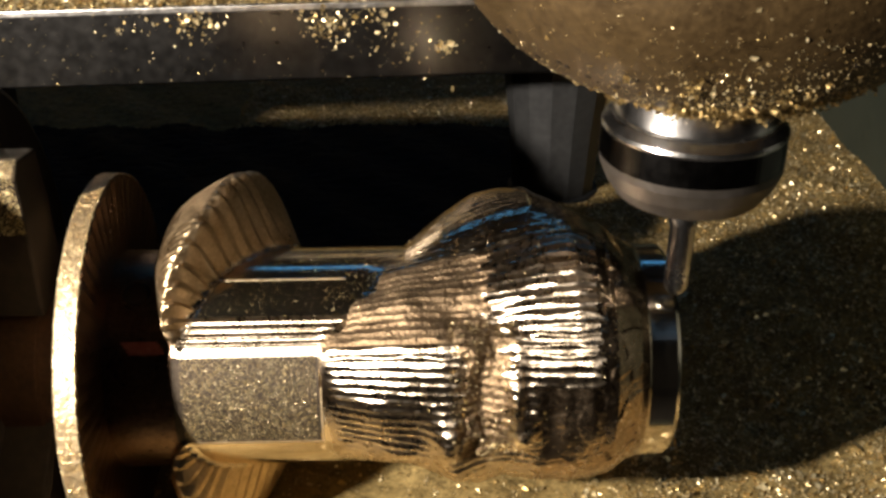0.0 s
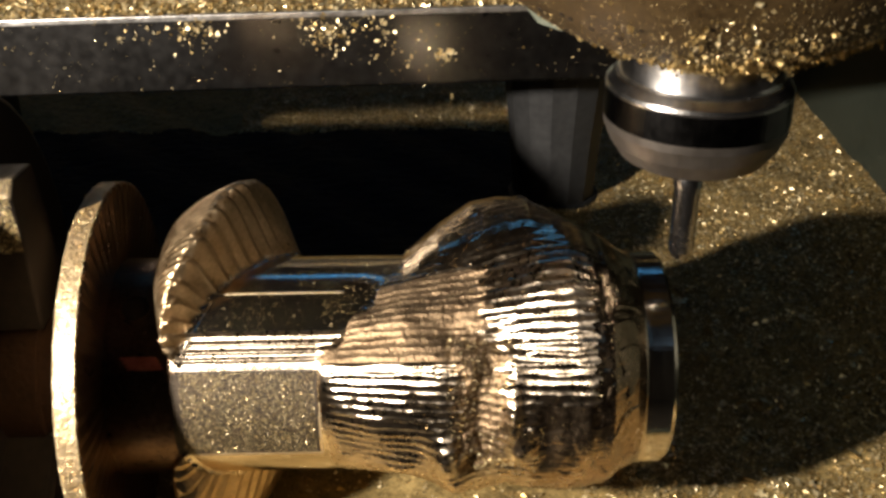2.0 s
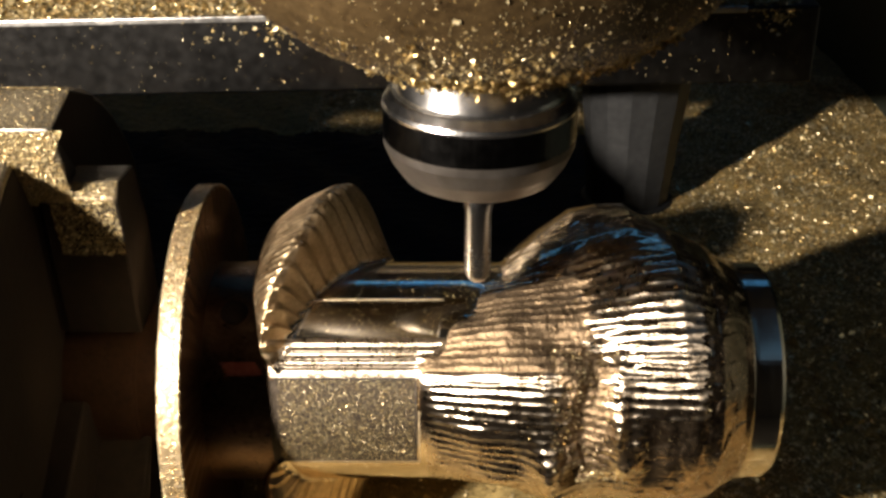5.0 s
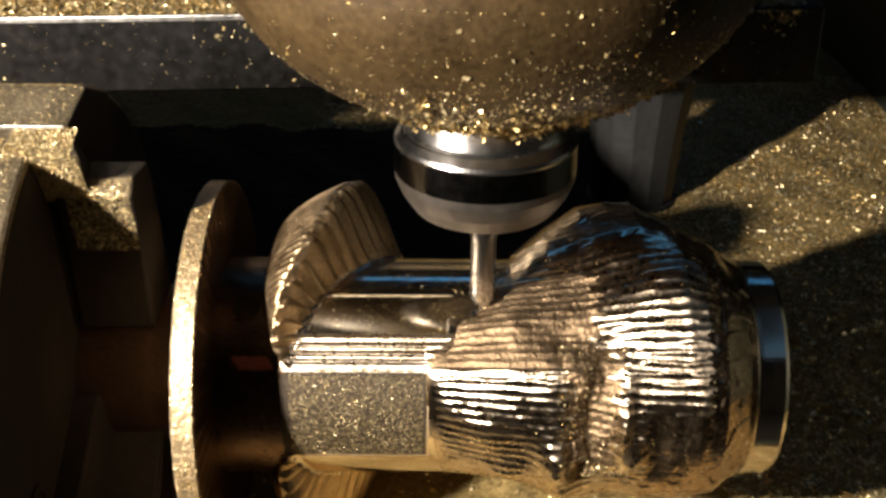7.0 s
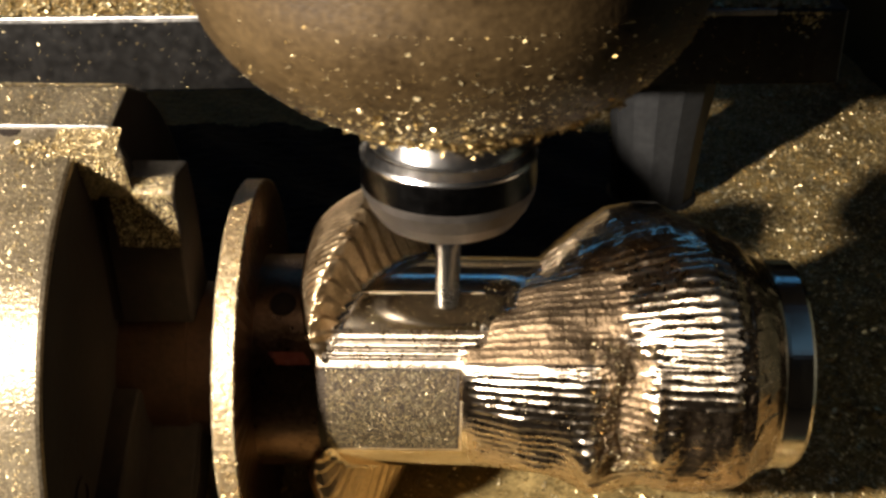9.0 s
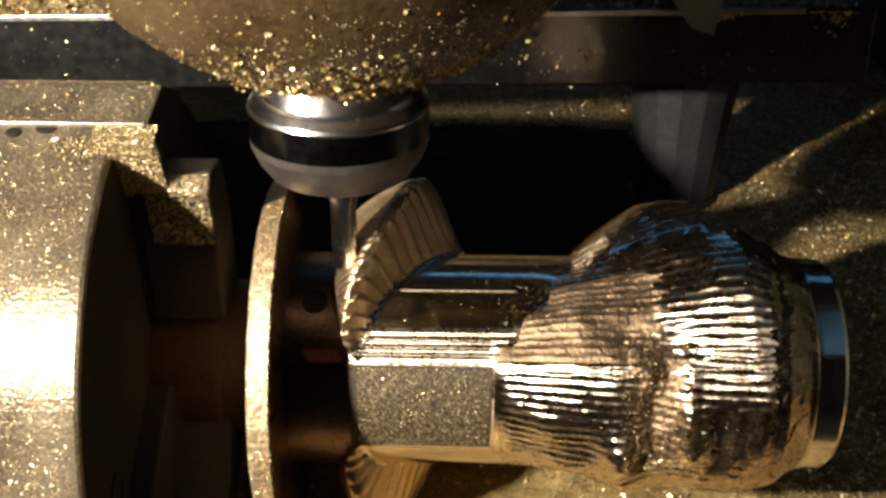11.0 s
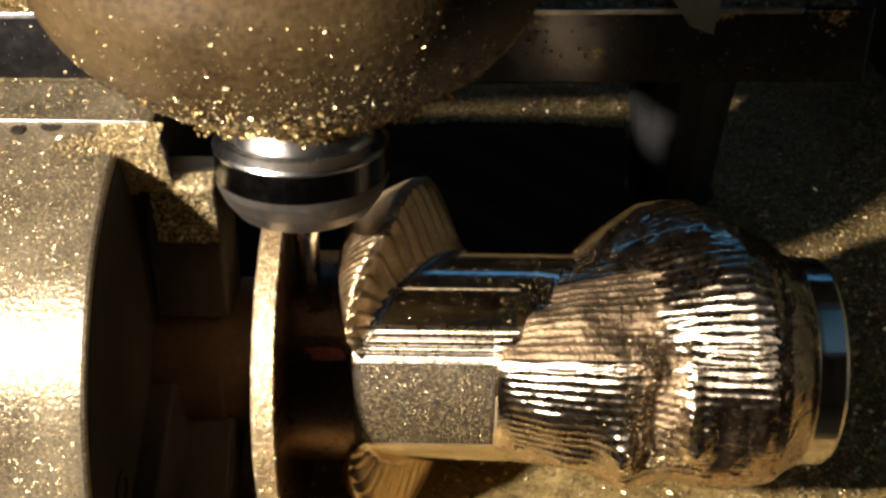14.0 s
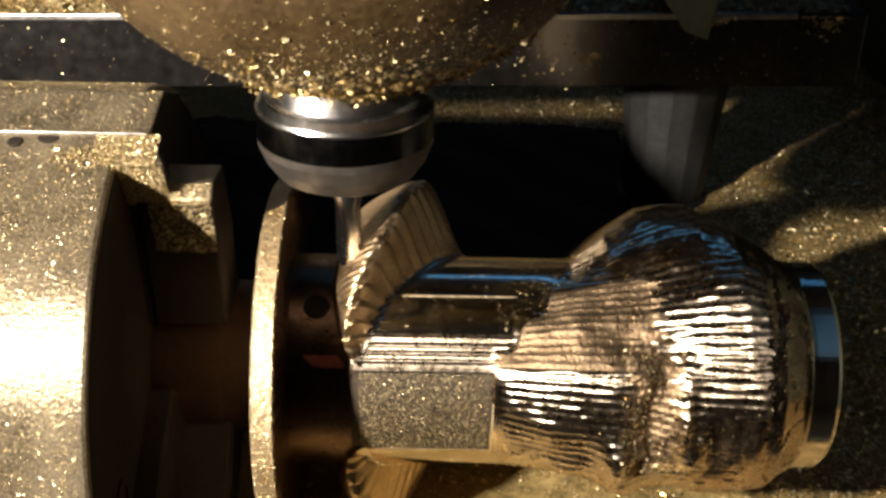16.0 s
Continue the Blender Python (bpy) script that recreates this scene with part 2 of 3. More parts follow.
def build_room():
    """A dim workshop of unseen walls, added to block the sky: a little daylight comes in by a skylight in front and a
    narrow window behind.
    """
    def wall(name, *b):
        tagged(link(name, box(*b), ROOM), "unseen dark brown workshop wall, added to shut out the sky", "wall", kind="structure")
    wall("floor", -900, 900, -900, 700, -260, -220)
    # the ceiling leaves a skylight open
    wall("ceiling_left", -900, 268, -900, 700, 700, 740)
    wall("ceiling_right", 532, 900, -900, 700, 700, 740)
    wall("ceiling_back", 268, 532, 112, 700, 700, 740)
    wall("ceiling_front", 268, 532, -900, -852, 700, 740)
    wall("wall_right", 860, 900, -860, 660, -220, 700)
    wall("wall_north_low", -900, 900, 660, 700, -220, 600)
    wall("wall_north_high", -900, 900, 660, 700, 690, 700)
    wall("wall_north_left", -900, -410, 660, 700, 600, 690)
    wall("wall_north_right", 610, 900, 660, 700, 600, 690)
    wall("wall_west", -900, -860, -860, 660, -220, 700)
    wall("wall_south", -860, 860, -900, -860, -220, 700)


# ---------------------------------------------------------------- rail, post and bracket
def build_rail():
    rng = np.random.default_rng(5)
    rail = tagged(new("guide_rail"), "dark ground-steel guide rail with brass chips on top", "guide rail")
    part("body", box(-150, 82.2, 43.2, 70, 17.9, 29.0, 0.35), STEEL, rail)
    part("edge", box(-150, 72, 42.9, 44.0, 28.3, 29.2, 0.15), STEEL_EDGE, rail, "bright worn upper edge")
    part("chip_layer", box(-150, 79, 44.6, 69.5, 28.9, 29.15, 0.05), CHIP_BED, rail, "thin layer of brass chips")
    n = 24000
    p = np.stack([rng.uniform(-60, 80, n), rng.uniform(43.6, 68, n), np.full(n, 29.2)], 1) * 0.001
    tagged(flakes("chip_litter", p, np.tile((0, 0, 1.0), (n, 1)), rng.lognormal(math.log(0.00026), 0.4, n), CHIPS, rng, 0.7, rail), "golden chips lying along the rail", kind="stuff")
    spots = [(7.5, 27.2, 2.0, 130), (26, 26.2, 1.9, 170), (42.6, 22.3, 0.8, 60), (32, 28.0, 2.0, 80), (37, 23, 4, 60), (0, 28, 3, 40), (60.6, 28.6, 0.8, 170), (63.8, 29.6, 0.6, 60), (76.6, 27.6, 0.6, 70), (76, 29, 2.4, 80)]
    pp = [np.stack([rng.normal(x, s, k), np.full(k, 43.1), np.minimum(rng.normal(z, s * 0.7, k), 28.6)], 1) for x, z, s, k in spots]
    k = 500
    pp.append(np.stack([rng.uniform(-60, 80, k), np.full(k, 43.1), rng.uniform(18.3, 28.8, k)], 1))
    p = np.concatenate(pp) * 0.001
    s = np.concatenate([rng.lognormal(math.log(0.0002), 0.4, len(p) - k), rng.lognormal(math.log(0.00008), 0.4, k)])
    tagged(flakes("chip_crust", p, np.tile((0, -1.0, 0), (len(p), 1)), s, CHIPS, rng, 0.6, rail), "tufts of chips clinging to the rail face", kind="stuff")
    rail.matrix_basis = pose(0, 0, 0, 0, -1.1, 0)
    # support column behind
    post = tagged(new("support_post"), "grey cast-metal support column standing behind the rail", "support post")
    part("base_ring", lathe([(8.6, -20), (8.6, -17.6), (8.2, -17.2), (7, -17.2)], 64), POST_GREY, post).matrix_basis = pose(mm(64.3), mm(83.5), 0)
    c = lathe([(7.6, -20), (7.8, -17), (8.8, -4), (10.2, 8), (10.7, 30)], 14)
    col = part("column", c, POST_GREY, post)
    col.matrix_basis = pose(mm(64.3), mm(83.5), 0)
    # unseen block under the rail, added to shade the strip of floor behind
    block = tagged(new("rail_support"), "unseen dark steel block added to shade the floor", "support block")
    part("body", box(-110, -28, 48, 68, -19, 18.45, 0.8), DARK_STEEL, block)
    part("foot", box(-114, -26, 45, 71, -19.5, -15, 0.8), DARK_STEEL, block)
    # bent clip hanging over the rail
    clip = tagged(new("bent_clip"), "pale green bent sheet clip hooked over the rail", "clip")
    plate = bmesh.new()
    loop = [plate.verts.new((mm(x), mm(40.9), mm(z))) for x, z in ((51.2, 33.5), (55.1, 28.3), (58.5, 27.1), (58.9, 30.4), (59.2, 33.5))]
    flat = plate.faces.new(loop)
    back_face = bmesh.ops.extrude_face_region(plate, geom=[flat])
    for v in back_face["geom"]:
        if isinstance(v, bmesh.types.BMVert):
            v.co.y += mm(0.9)
    bmesh.ops.recalc_face_normals(plate, faces=plate.faces[:])
    part("plate", plate, PALE, clip)
    part("hook", box(51.6, 59, 41.4, 49, 32.7, 33.6, 0.2), PALE, clip)
    part("foot", box(53, 58.6, 46, 48.5, 30.0, 33.0, 0.2), PALE, clip)


# ---------------------------------------------------------------- chuck and workpiece, which turn together
def build_chuck():
    rng = np.random.default_rng(9)
    chuck = tagged(new("lathe_chuck"), "steel three-jaw chuck covered in brass dust", "chuck")
    prof = [(30, -120), (32.5, -119.3), (32.5, -12.35), (32.3, -12.05), (32.0, -11.9), (13, -11.9)]
    part("body", lathe(prof, 160, "x"), CHUCK_METAL, chuck, smooth=False)
    # turned away from the lamp, so its shade is in the colour
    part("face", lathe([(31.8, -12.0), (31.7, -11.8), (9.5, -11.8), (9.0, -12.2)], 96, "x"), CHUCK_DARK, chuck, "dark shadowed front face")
    for k in range(3):
        f = 1.0 if k == 0 else 0.8
        jaw = part("jaw", prism([(y * f, z * f, x) for y, z, x in [(1.2, 34.0, -9.0), (-6.2, 32.4, -9.0), (-9.9, 30.8, -7.0), (-7.4, 24.6, -7.6), (-6.2, 9, -7.6), (9, 9, -9), (9, 30.5, -9.2)]], -36), CHUCK_DARK, chuck, "shade-darkened jaw with dusty flanks")
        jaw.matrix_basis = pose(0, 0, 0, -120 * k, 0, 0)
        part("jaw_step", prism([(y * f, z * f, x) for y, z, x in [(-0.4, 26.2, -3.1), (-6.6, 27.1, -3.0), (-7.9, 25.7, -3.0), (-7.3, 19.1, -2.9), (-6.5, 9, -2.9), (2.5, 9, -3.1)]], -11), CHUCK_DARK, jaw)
        hole = part("screw_hole", lathe([(2.2, -11.85), (2.2, -11.6), (1.4, -11.6), (1.4, -11.85)], 32, "x"), CHUCK_DARK, chuck)
        hole.matrix_basis = pose(0, mm(-24 * math.cos(radians(k * 120 - 2))), mm(24 * math.sin(radians(k * 120 - 2))))
    # the first jaw's upper flanks stay dusty steel; its darker rest is painted shade
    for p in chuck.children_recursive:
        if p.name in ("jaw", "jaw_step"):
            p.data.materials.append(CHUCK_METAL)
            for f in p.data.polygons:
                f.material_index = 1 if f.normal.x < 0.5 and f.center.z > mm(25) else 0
    # bright strip laid along the ridge where the jaw's facets meet
    part("scribe_line", box(-60, -9.3, -6.4, -6.1, 31.95, 32.62, 0.08), STEEL_EDGE, chuck, "bright line along the jaw ridge")
    for x, a, r in ((-19.2, 78.8, 1.25), (-22.4, 77, 0.8), (-14.8, 92, 0.5)):
        pit = part("pit", lathe([(r, -0.1), (r, 0.1), (r * 0.8, 0.16)], 16), CHUCK_DARK, chuck, "small dark pit")
        pit.matrix_basis = pose(mm(x), mm(-32.75 * math.cos(radians(a))), mm(32.75 * math.sin(radians(a))), 90 - a, 0, 0)
    part("arbor", lathe([(9.6, -12), (9.6, -4.2), (9.2, -3.9), (9.2, 1.6)], 96, "x"), RUSTY, chuck, "dark rusty-brown arbor", smooth=False)
    n = 90000
    th, x = np.radians(rng.uniform(-20, 118, n)), rng.uniform(-45, -12.8, n)
    nor = np.stack([np.zeros(n), -np.cos(th), np.sin(th)], 1)
    p = nor * 32.5 + np.stack([x, np.zeros(n), np.zeros(n)], 1)
    # on the flanks of the upper jaw and its step
    for (y0, z0), (y1, z1), x1, far in (((-6.2, 32.4), (-10.3, 30.8), -7.9, 6000), ((-10.3, 30.8), (-7.4, 24.6), -7.2, 7000), ((1.2, 34.0), (-6.2, 32.4), -9.1, 11000), ((-6.6, 27.1), (-8.5, 25.9), -3.2, 1600), ((-8.5, 25.9), (-7.3, 19.1), -3.1, 5200)):
        u = rng.uniform(0, 1, far)
        y, z = y0 + (y1 - y0) * u, z0 + (z1 - z0) * u
        out = np.array((0, z1 - z0, y0 - y1)) / math.hypot(y1 - y0, z1 - z0) * (1 if y1 < 5 else -1)
        nor = np.concatenate([nor, np.tile(out, (far, 1))])
        p = np.concatenate([p, np.stack([rng.uniform(x1 - (40 if y0 > 0 else 6.5), x1, far), y, z], 1)])
    size = rng.lognormal(math.log(0.000042), 0.5, len(p))
    k = 700                      # a tuft of larger chips by the ridge
    a = np.radians(rng.normal(76, 3.0, k))
    tuft = np.stack([np.zeros(k), -np.cos(a), np.sin(a)], 1)
    nor = np.concatenate([nor, tuft])
    p = np.concatenate([p, tuft * 32.6 + np.stack([rng.normal(-15.6, 1.7, k), np.zeros(k), np.zeros(k)], 1)])
    size = np.concatenate([size, rng.lognormal(math.log(0.00011), 0.4, k)])
    tagged(flakes("dust", p * 0.001, nor, size, CHIPS, rng, 0.6, chuck), "fine brass dust stuck to the chuck", kind="stuff")
    return chuck


def workpiece_radius(x, th):
    """Radius in millimetres at x along the axis and th degrees up from the front."""
    r = np.full(np.broadcast(x, th).shape, 12.55)
    x, th = np.broadcast_arrays(x, th)
    # the open collar: highest at the back, running out to a point in front
    d = np.abs((th - 8 + 180) % 360 - 180)
    hl = np.interp(d, [24, 30, 42, 54, 70, 90, 110, 180], [0, 0.8, 3.2, 5.6, 7.6, 8.8, 9.1, 9.1])
    xl = np.interp(d, [24, 40, 60, 180], [12.0, 9.9, 8.9, 8.8])
    xc = np.interp(d, [24, 32, 37, 45, 56, 65, 74, 101, 140, 180], [12.1, 10.4, 10.3, 10.9, 12.0, 13.4, 14.9, 17.2, 19, 19])
    xr = np.interp(d, [24, 40, 59, 76, 90, 110, 150, 180], [12.3, 13.6, 15.4, 17.9, 20.4, 24, 25, 25])
    u = np.clip((x - xl) / np.maximum(xc - xl, 0.1), 0, 1)
    v = np.clip((xr - x) / np.maximum(xr - xc, 0.1), 0, 1)
    prof = np.where(x < xc, u ** 0.38, smoothstep(0, 0.85, v))
    lobe = hl * prof
    teeth = np.abs(((d * 0.185 - x * 0.24 + 0.05 * np.sin(d * 0.7)) % 1) - 0.5) * 2
    right = smoothstep(-0.6, 0.8, x - xc) * smoothstep(0, 0.12, v) * (lobe > 0.2)
    lobe = lobe - 1.25 * right * (1 - teeth) * np.minimum(1, hl / 4)
    left = (x < xc + 0.5) * (u > 0.02)
    lobe = lobe - 0.16 * left * np.abs(np.sin(np.radians(d * 51.4 * 1.4))) * np.minimum(1, hl / 3)
    # the knob: a lumpy carved head
    d2 = (th + 180) % 360 - 180
    xf = np.interp(d2, [-180, -90, -50, -14, 18, 29, 40, 49, 85, 119, 180], [38, 38, 35.5, 27.6, 27.0, 27.0, 28.2, 29.5, 34.6, 37.3, 38])
    w = np.clip((x - xf) / (62.3 - xf), 0, 1)
    along = [27, 29, 32, 36, 40, 44, 47, 50, 54, 58, 61, 62.4]
    angles = [-180, -90, -50, -15, 10, 28, 46, 65, 90, 118, 180]
    heights = {-90: (0, 0, 0, 0, 1.5, 2.6, 2.4, 3, 3, 2, 0.4, 0), -50: (0, 0, 0, 0.1, 1.8, 2.7, 1.7, 2.3, 2.7, 2.1, 0.4, 0), -15: (0, 1.0, 1.7, 2.4, 3.4, 3.5, 3.4, 4.2, 4.3, 3.6, 1.4, 0),
               10: (0.4, 1.3, 2.2, 3.3, 4.0, 3.6, 4.4, 4.9, 5.1, 4.6, 1.9, 0), 28: (0.6, 1.4, 2.4, 3.5, 4.2, 3.5, 4.3, 4.9, 5.4, 4.8, 2.0, 0), 46: (0, 0, 1.3, 2.5, 3.0, 3.1, 4.0, 5.0, 5.8, 4.9, 1.9, 0),
               65: (0, 0, 0, 1.0, 2.2, 2.9, 4.2, 5.4, 5.9, 4.2, 1.3, 0), 90: (0, 0, 0, 0.4, 3.0, 4.6, 5.7, 6.2, 5.3, 3.1, 0.8, 0), 118: (0, 0, 0, 0, 3.4, 6.0, 6.6, 6.6, 4.3, 2.0, 0.2, 0)}
    heights[-180] = heights[180] = heights[90]
    knob = np.zeros(x.shape)
    for t0, t1 in zip(angles, angles[1:]):
        q = smoothstep(t0, t1, d2)
        inside = (d2 >= t0) & (d2 < t1)
        knob = np.where(inside, smoothstep(26.5, 27.2, x) * np.interp(x, along, heights[t0]) * (1 - q) + smoothstep(26.5, 27.2, x) * np.interp(x, along, heights[t1]) * q, knob)
    for bx, bt, h, sx, st in ((40.4, -6, 2.0, 1.8, 9), (41.5, -22, 1.5, 2.0, 9), (43.6, 14, -0.7, 1.8, 9), (47.4, 14, 1.1, 0.8, 14), (48.5, -2, 1.0, 1.2, 5), (44.2, 3, -0.5, 1.8, 7),
                              (41.0, 46, -0.7, 2.6, 6), (46, 41, -0.9, 1.6, 6), (43, 30, 0.7, 1.4, 6), (51, 3, -0.8, 1.5, 12), (55.5, 20, 0.5, 1.0, 16), (52.4, 62, 0.6, 2.2, 10), (36, 62, 0.5, 2, 12), (57.5, 55, -0.5, 1, 12), (33, 8, 0.5, 2.5, 12), (35.5, -14, 0.9, 2.5, 8)):
        knob = knob + h * np.exp(-((x - bx) / sx) ** 2 - ((d2 - bt) / st) ** 2) * smoothstep(0, 0.1, w) * smoothstep(0, 0.08, 1 - w)
    rip = 0.05 * np.sin(x * 2.3 + 0.06 * d2) * smoothstep(49, 53, x)
    knob = knob + rip * smoothstep(0, 0.1, w) * smoothstep(0, 0.05, 1 - w)
    cell = np.floor(x / 1.15 + 0.3 * np.sin(d2 * 0.4)) * 12.9898 + np.floor(d2 / 5.2 + 0.4 * np.sin(x * 0.8)) * 78.233
    hewn = np.modf(np.abs(np.sin(cell) * 437.585))[0] - 0.5
    knob = knob + 0.42 * hewn * smoothstep(39, 42, x) * smoothstep(50, 47, x) * smoothstep(-16, -6, d2) * smoothstep(50, 40, d2)
    on_knob = smoothstep(0.0, 0.05, w) * smoothstep(0, 0.03, 1 - w)
    # long passes of the ball cutter
    wob = d2 + 0.12 * np.sin(x * 0.5) + 0.05 * np.sin(x * 2.1 + d2 * 0.2)
    bound = x + 0.6 * np.sin(d2 * 0.31) + 0.35 * np.sin(d2 * 0.9)
    passes = smoothstep(57.0, 55.8, bound) * (0.25 + 0.75 * smoothstep(84, 70, d2)) * (1 - 0.85 * smoothstep(49.2, 50.4, bound) * smoothstep(20, 13, d2))
    c = ((wob / 3.5) % 1) - 0.5
    scallop = 4 * c * c
    step = np.floor(wob / 3.5)
    uneven = 0.05 * np.sin(step * 2.4 + np.floor(x * 0.6 + 3 * np.sin(step * 1.3)) * 1.7)
    on_shaft = smoothstep(32, 36, d2) * smoothstep(49, 46, d2) * (x < xf) * (x > 12)
    c2 = ((d2 / 3.9) % 1) - 0.5
    # raised lips round the sandy pocket and along the upper flat
    edge = smoothstep(12.2, 12.8, x) * smoothstep(27.1, 26.6, x) * np.exp(-((d2 + 18.6) / 0.7) ** 2) + 0.6 * np.exp(-((x - 26.95) / 0.16) ** 2) * smoothstep(-19.5, -18, d2) * smoothstep(26, 22, d2)
    edge = edge + 1.2 * smoothstep(13, 14, x) * smoothstep(29.6, 29.2, x) * np.exp(-((d2 - 70.6) / 0.6) ** 2)
    r = r + 0.11 * edge
    return r + np.maximum(lobe, 0) + np.maximum(knob, 0) + on_knob * (passes * (0.10 * scallop + uneven) + 0.22 * (1 - passes) * hewn * (0.4 + 0.6 * smoothstep(84, 70, d2))) + 0.14 * on_shaft * 4 * c2 * c2


def build_workpiece():
    rng = np.random.default_rng(11)
    wp = tagged(new("brass_workpiece"), "half-carved brass workpiece with flange, collar and lumpy knob", "workpiece")
    xs = np.concatenate([np.arange(3.4, 8.4, 0.5), np.arange(8.4, 26, 0.14), np.arange(26, 63.0, 0.16)])
    th = np.arange(0, 360, 0.5)
    gx, gt = np.meshgrid(xs, th, indexing="ij")
    r = workpiece_radius(gx, gt)
    a = np.radians(gt)
    co = np.stack([gx, -r * np.cos(a), r * np.sin(a)], -1) * 0.001
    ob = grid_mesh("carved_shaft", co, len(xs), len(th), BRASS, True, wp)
    # the part of the shaft that lies under fine dust
    ob.data.materials.append(BRASS_SANDY)
    mid_x, mid_t = (gx[:-1] + gx[1:]) / 2, gt[:-1] + 0.25
    sandy = (mid_x > 11) & (mid_x < 26.6) & (mid_t < 29) | (mid_x > 11) & (mid_x < 26.6) & (mid_t > 341.6)
    ob.data.materials.append(BRASS_CUT)
    carved = workpiece_radius(mid_x, mid_t) > 12.9
    ragged = 0.7 * np.sin(mid_t * 0.9) + 0.5 * np.sin(mid_t * 2.3 + mid_x)
    fro = (mid_t + 180) % 360 - 180
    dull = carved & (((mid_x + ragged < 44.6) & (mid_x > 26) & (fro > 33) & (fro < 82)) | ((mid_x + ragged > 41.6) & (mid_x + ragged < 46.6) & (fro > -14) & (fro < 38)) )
    ob.data.materials.append(BRASS_DULL)
    ob.data.materials.append(BRASS_TOP)
    ob.data.materials.append(BRASS_RAW)
    ob.data.materials.append(BRASS_SHADED)
    ob.data.materials.append(BRASS_TOOTH)
    ob.data.materials.append(BRASS_DARK)
    ob.data.materials.append(BRASS_END)
    # darker brass for facets turned from the lamp, their dim reflections put into colour
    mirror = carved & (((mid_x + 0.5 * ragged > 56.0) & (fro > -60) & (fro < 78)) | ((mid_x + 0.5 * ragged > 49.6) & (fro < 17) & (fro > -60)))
    flat = ~carved & (mid_x > 11.6) & (mid_x < 36) & (fro > 49) & (fro < 72)
    top = carved & (mid_x > 26) & (mid_t > 72) & (mid_t < 200)
    collar = carved & (mid_x < 26)
    stripes = (mid_x > 11) & (mid_x < 34) & (mid_t > 30) & (mid_t < 49)
    lip = (mid_x > 12.4) & (mid_x < 26.9) & (((fro > -19.3) & (fro < -17.8)) | ((mid_x > 26.8) & (fro > -19) & (fro < 14))) | (mid_x > 13.5) & (mid_x < 29.5) & (fro > 70.2) & (fro < 71.0)
    # bare shaft next to the flange (6) is coloured as shaded
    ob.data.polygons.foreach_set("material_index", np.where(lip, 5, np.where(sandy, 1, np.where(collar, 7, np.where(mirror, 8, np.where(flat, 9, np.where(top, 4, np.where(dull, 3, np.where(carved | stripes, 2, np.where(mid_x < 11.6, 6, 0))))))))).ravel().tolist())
    tip = lathe([(12.45, 62.6), (12.45, 65.3), (12.2, 65.7), (2, 65.7)], 160, "x")
    part("end_collar", tip, BRASS_END, wp, "polished plain end", smooth=False)
    # flange with a sawn rim
    prof = [(9, 1.35), (21.2, 1.35), (21.5, 1.6), (21.5, 3.6), (21.2, 3.9), (12.0, 3.9)]
    fl = lathe(prof, 240, "x")
    for v in fl.verts:
        q = math.hypot(v.co.y, v.co.z)
        if q > 0.02:
            v.co.x += mm(0.06) * noise.noise(v.co * 900)
            if mm(3.7) < v.co.x:
                v.co.x -= mm(0.22) * (0.5 + 0.5 * math.sin(60 * math.atan2(v.co.z, v.co.y)))
    disc = part("flange", fl, BRASS_RAW, wp, "rough sawn flange disc")
    # the face turned from the lamp carries its shade as colour
    disc.data.materials.append(BRASS_SHADED)
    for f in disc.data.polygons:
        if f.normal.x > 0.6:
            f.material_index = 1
    # a red reflection in the shaft, laid on as a coloured patch
    mark = grid_mesh("red_smear", np.stack([a0 for a0 in (lambda X, T: (X + 0.35 * np.sin(T * 420) + 0.25 * np.sin(T * 173), -12.6 * np.cos(T), 12.6 * np.sin(T)))(*np.meshgrid(np.linspace(6.2, 10.0, 12), np.radians(np.linspace(31, 37.5, 8)), indexing="ij"))], -1) * 0.001, 12, 8, RED, False, wp)
    tagged(mark, "faint red reflection painted on the shaft")
    part("pin_hole", lathe([(1.5, 0), (1.5, 0.16), (1.2, 0.2)], 32), CHUCK_DARK, wp, "small dark hole").matrix_basis = pose(mm(7.0), mm(-12.4 * math.cos(radians(63))), mm(12.4 * math.sin(radians(63))), 27, 0, 0)
    n = 9500
    t, x = np.radians(rng.uniform(-17.8, 29, n)), rng.uniform(12, 26.4, n)
    nor = np.stack([np.zeros(n), -np.cos(t), np.sin(t)], 1)
    p = nor * 12.58 + np.stack([x, np.zeros(n), np.zeros(n)], 1)
    m = 6500
    t2, x2 = np.radians(rng.uniform(-10, 110, m)), rng.uniform(27, 62, m)
    t2[:2400], x2[:2400] = np.radians(rng.uniform(31, 88, 2400)), rng.uniform(14, 42, 2400)
    n2 = np.stack([np.zeros(m), -np.cos(t2), np.sin(t2)], 1)
    p2 = n2 * (workpiece_radius(x2, np.degrees(t2)) + 0.02)[:, None] + np.stack([x2, np.zeros(m), np.zeros(m)], 1)
    q = 1100
    t4, x4 = np.radians(rng.uniform(-14, 42, q)), rng.uniform(40.5, 47.5, q)
    t4[:300], x4[:300] = np.radians(rng.normal(-10, 2.2, 300)), rng.normal(45.2, 1.1, 300)
    n4 = np.stack([np.zeros(q), -np.cos(t4), np.sin(t4)], 1)
    p4 = n4 * (workpiece_radius(x4, np.degrees(t4)) + 0.04)[:, None] + np.stack([x4, np.zeros(q), np.zeros(q)], 1)
    tagged(flakes("chip_crust", p4 * 0.001, n4, rng.lognormal(math.log(0.00008), 0.4, q), CHIPS, rng, 0.8, wp), "golden chips caught in the hewn hollow", kind="stuff")
    k = 6000
    t3 = np.radians(rng.uniform(-30, 130, k))
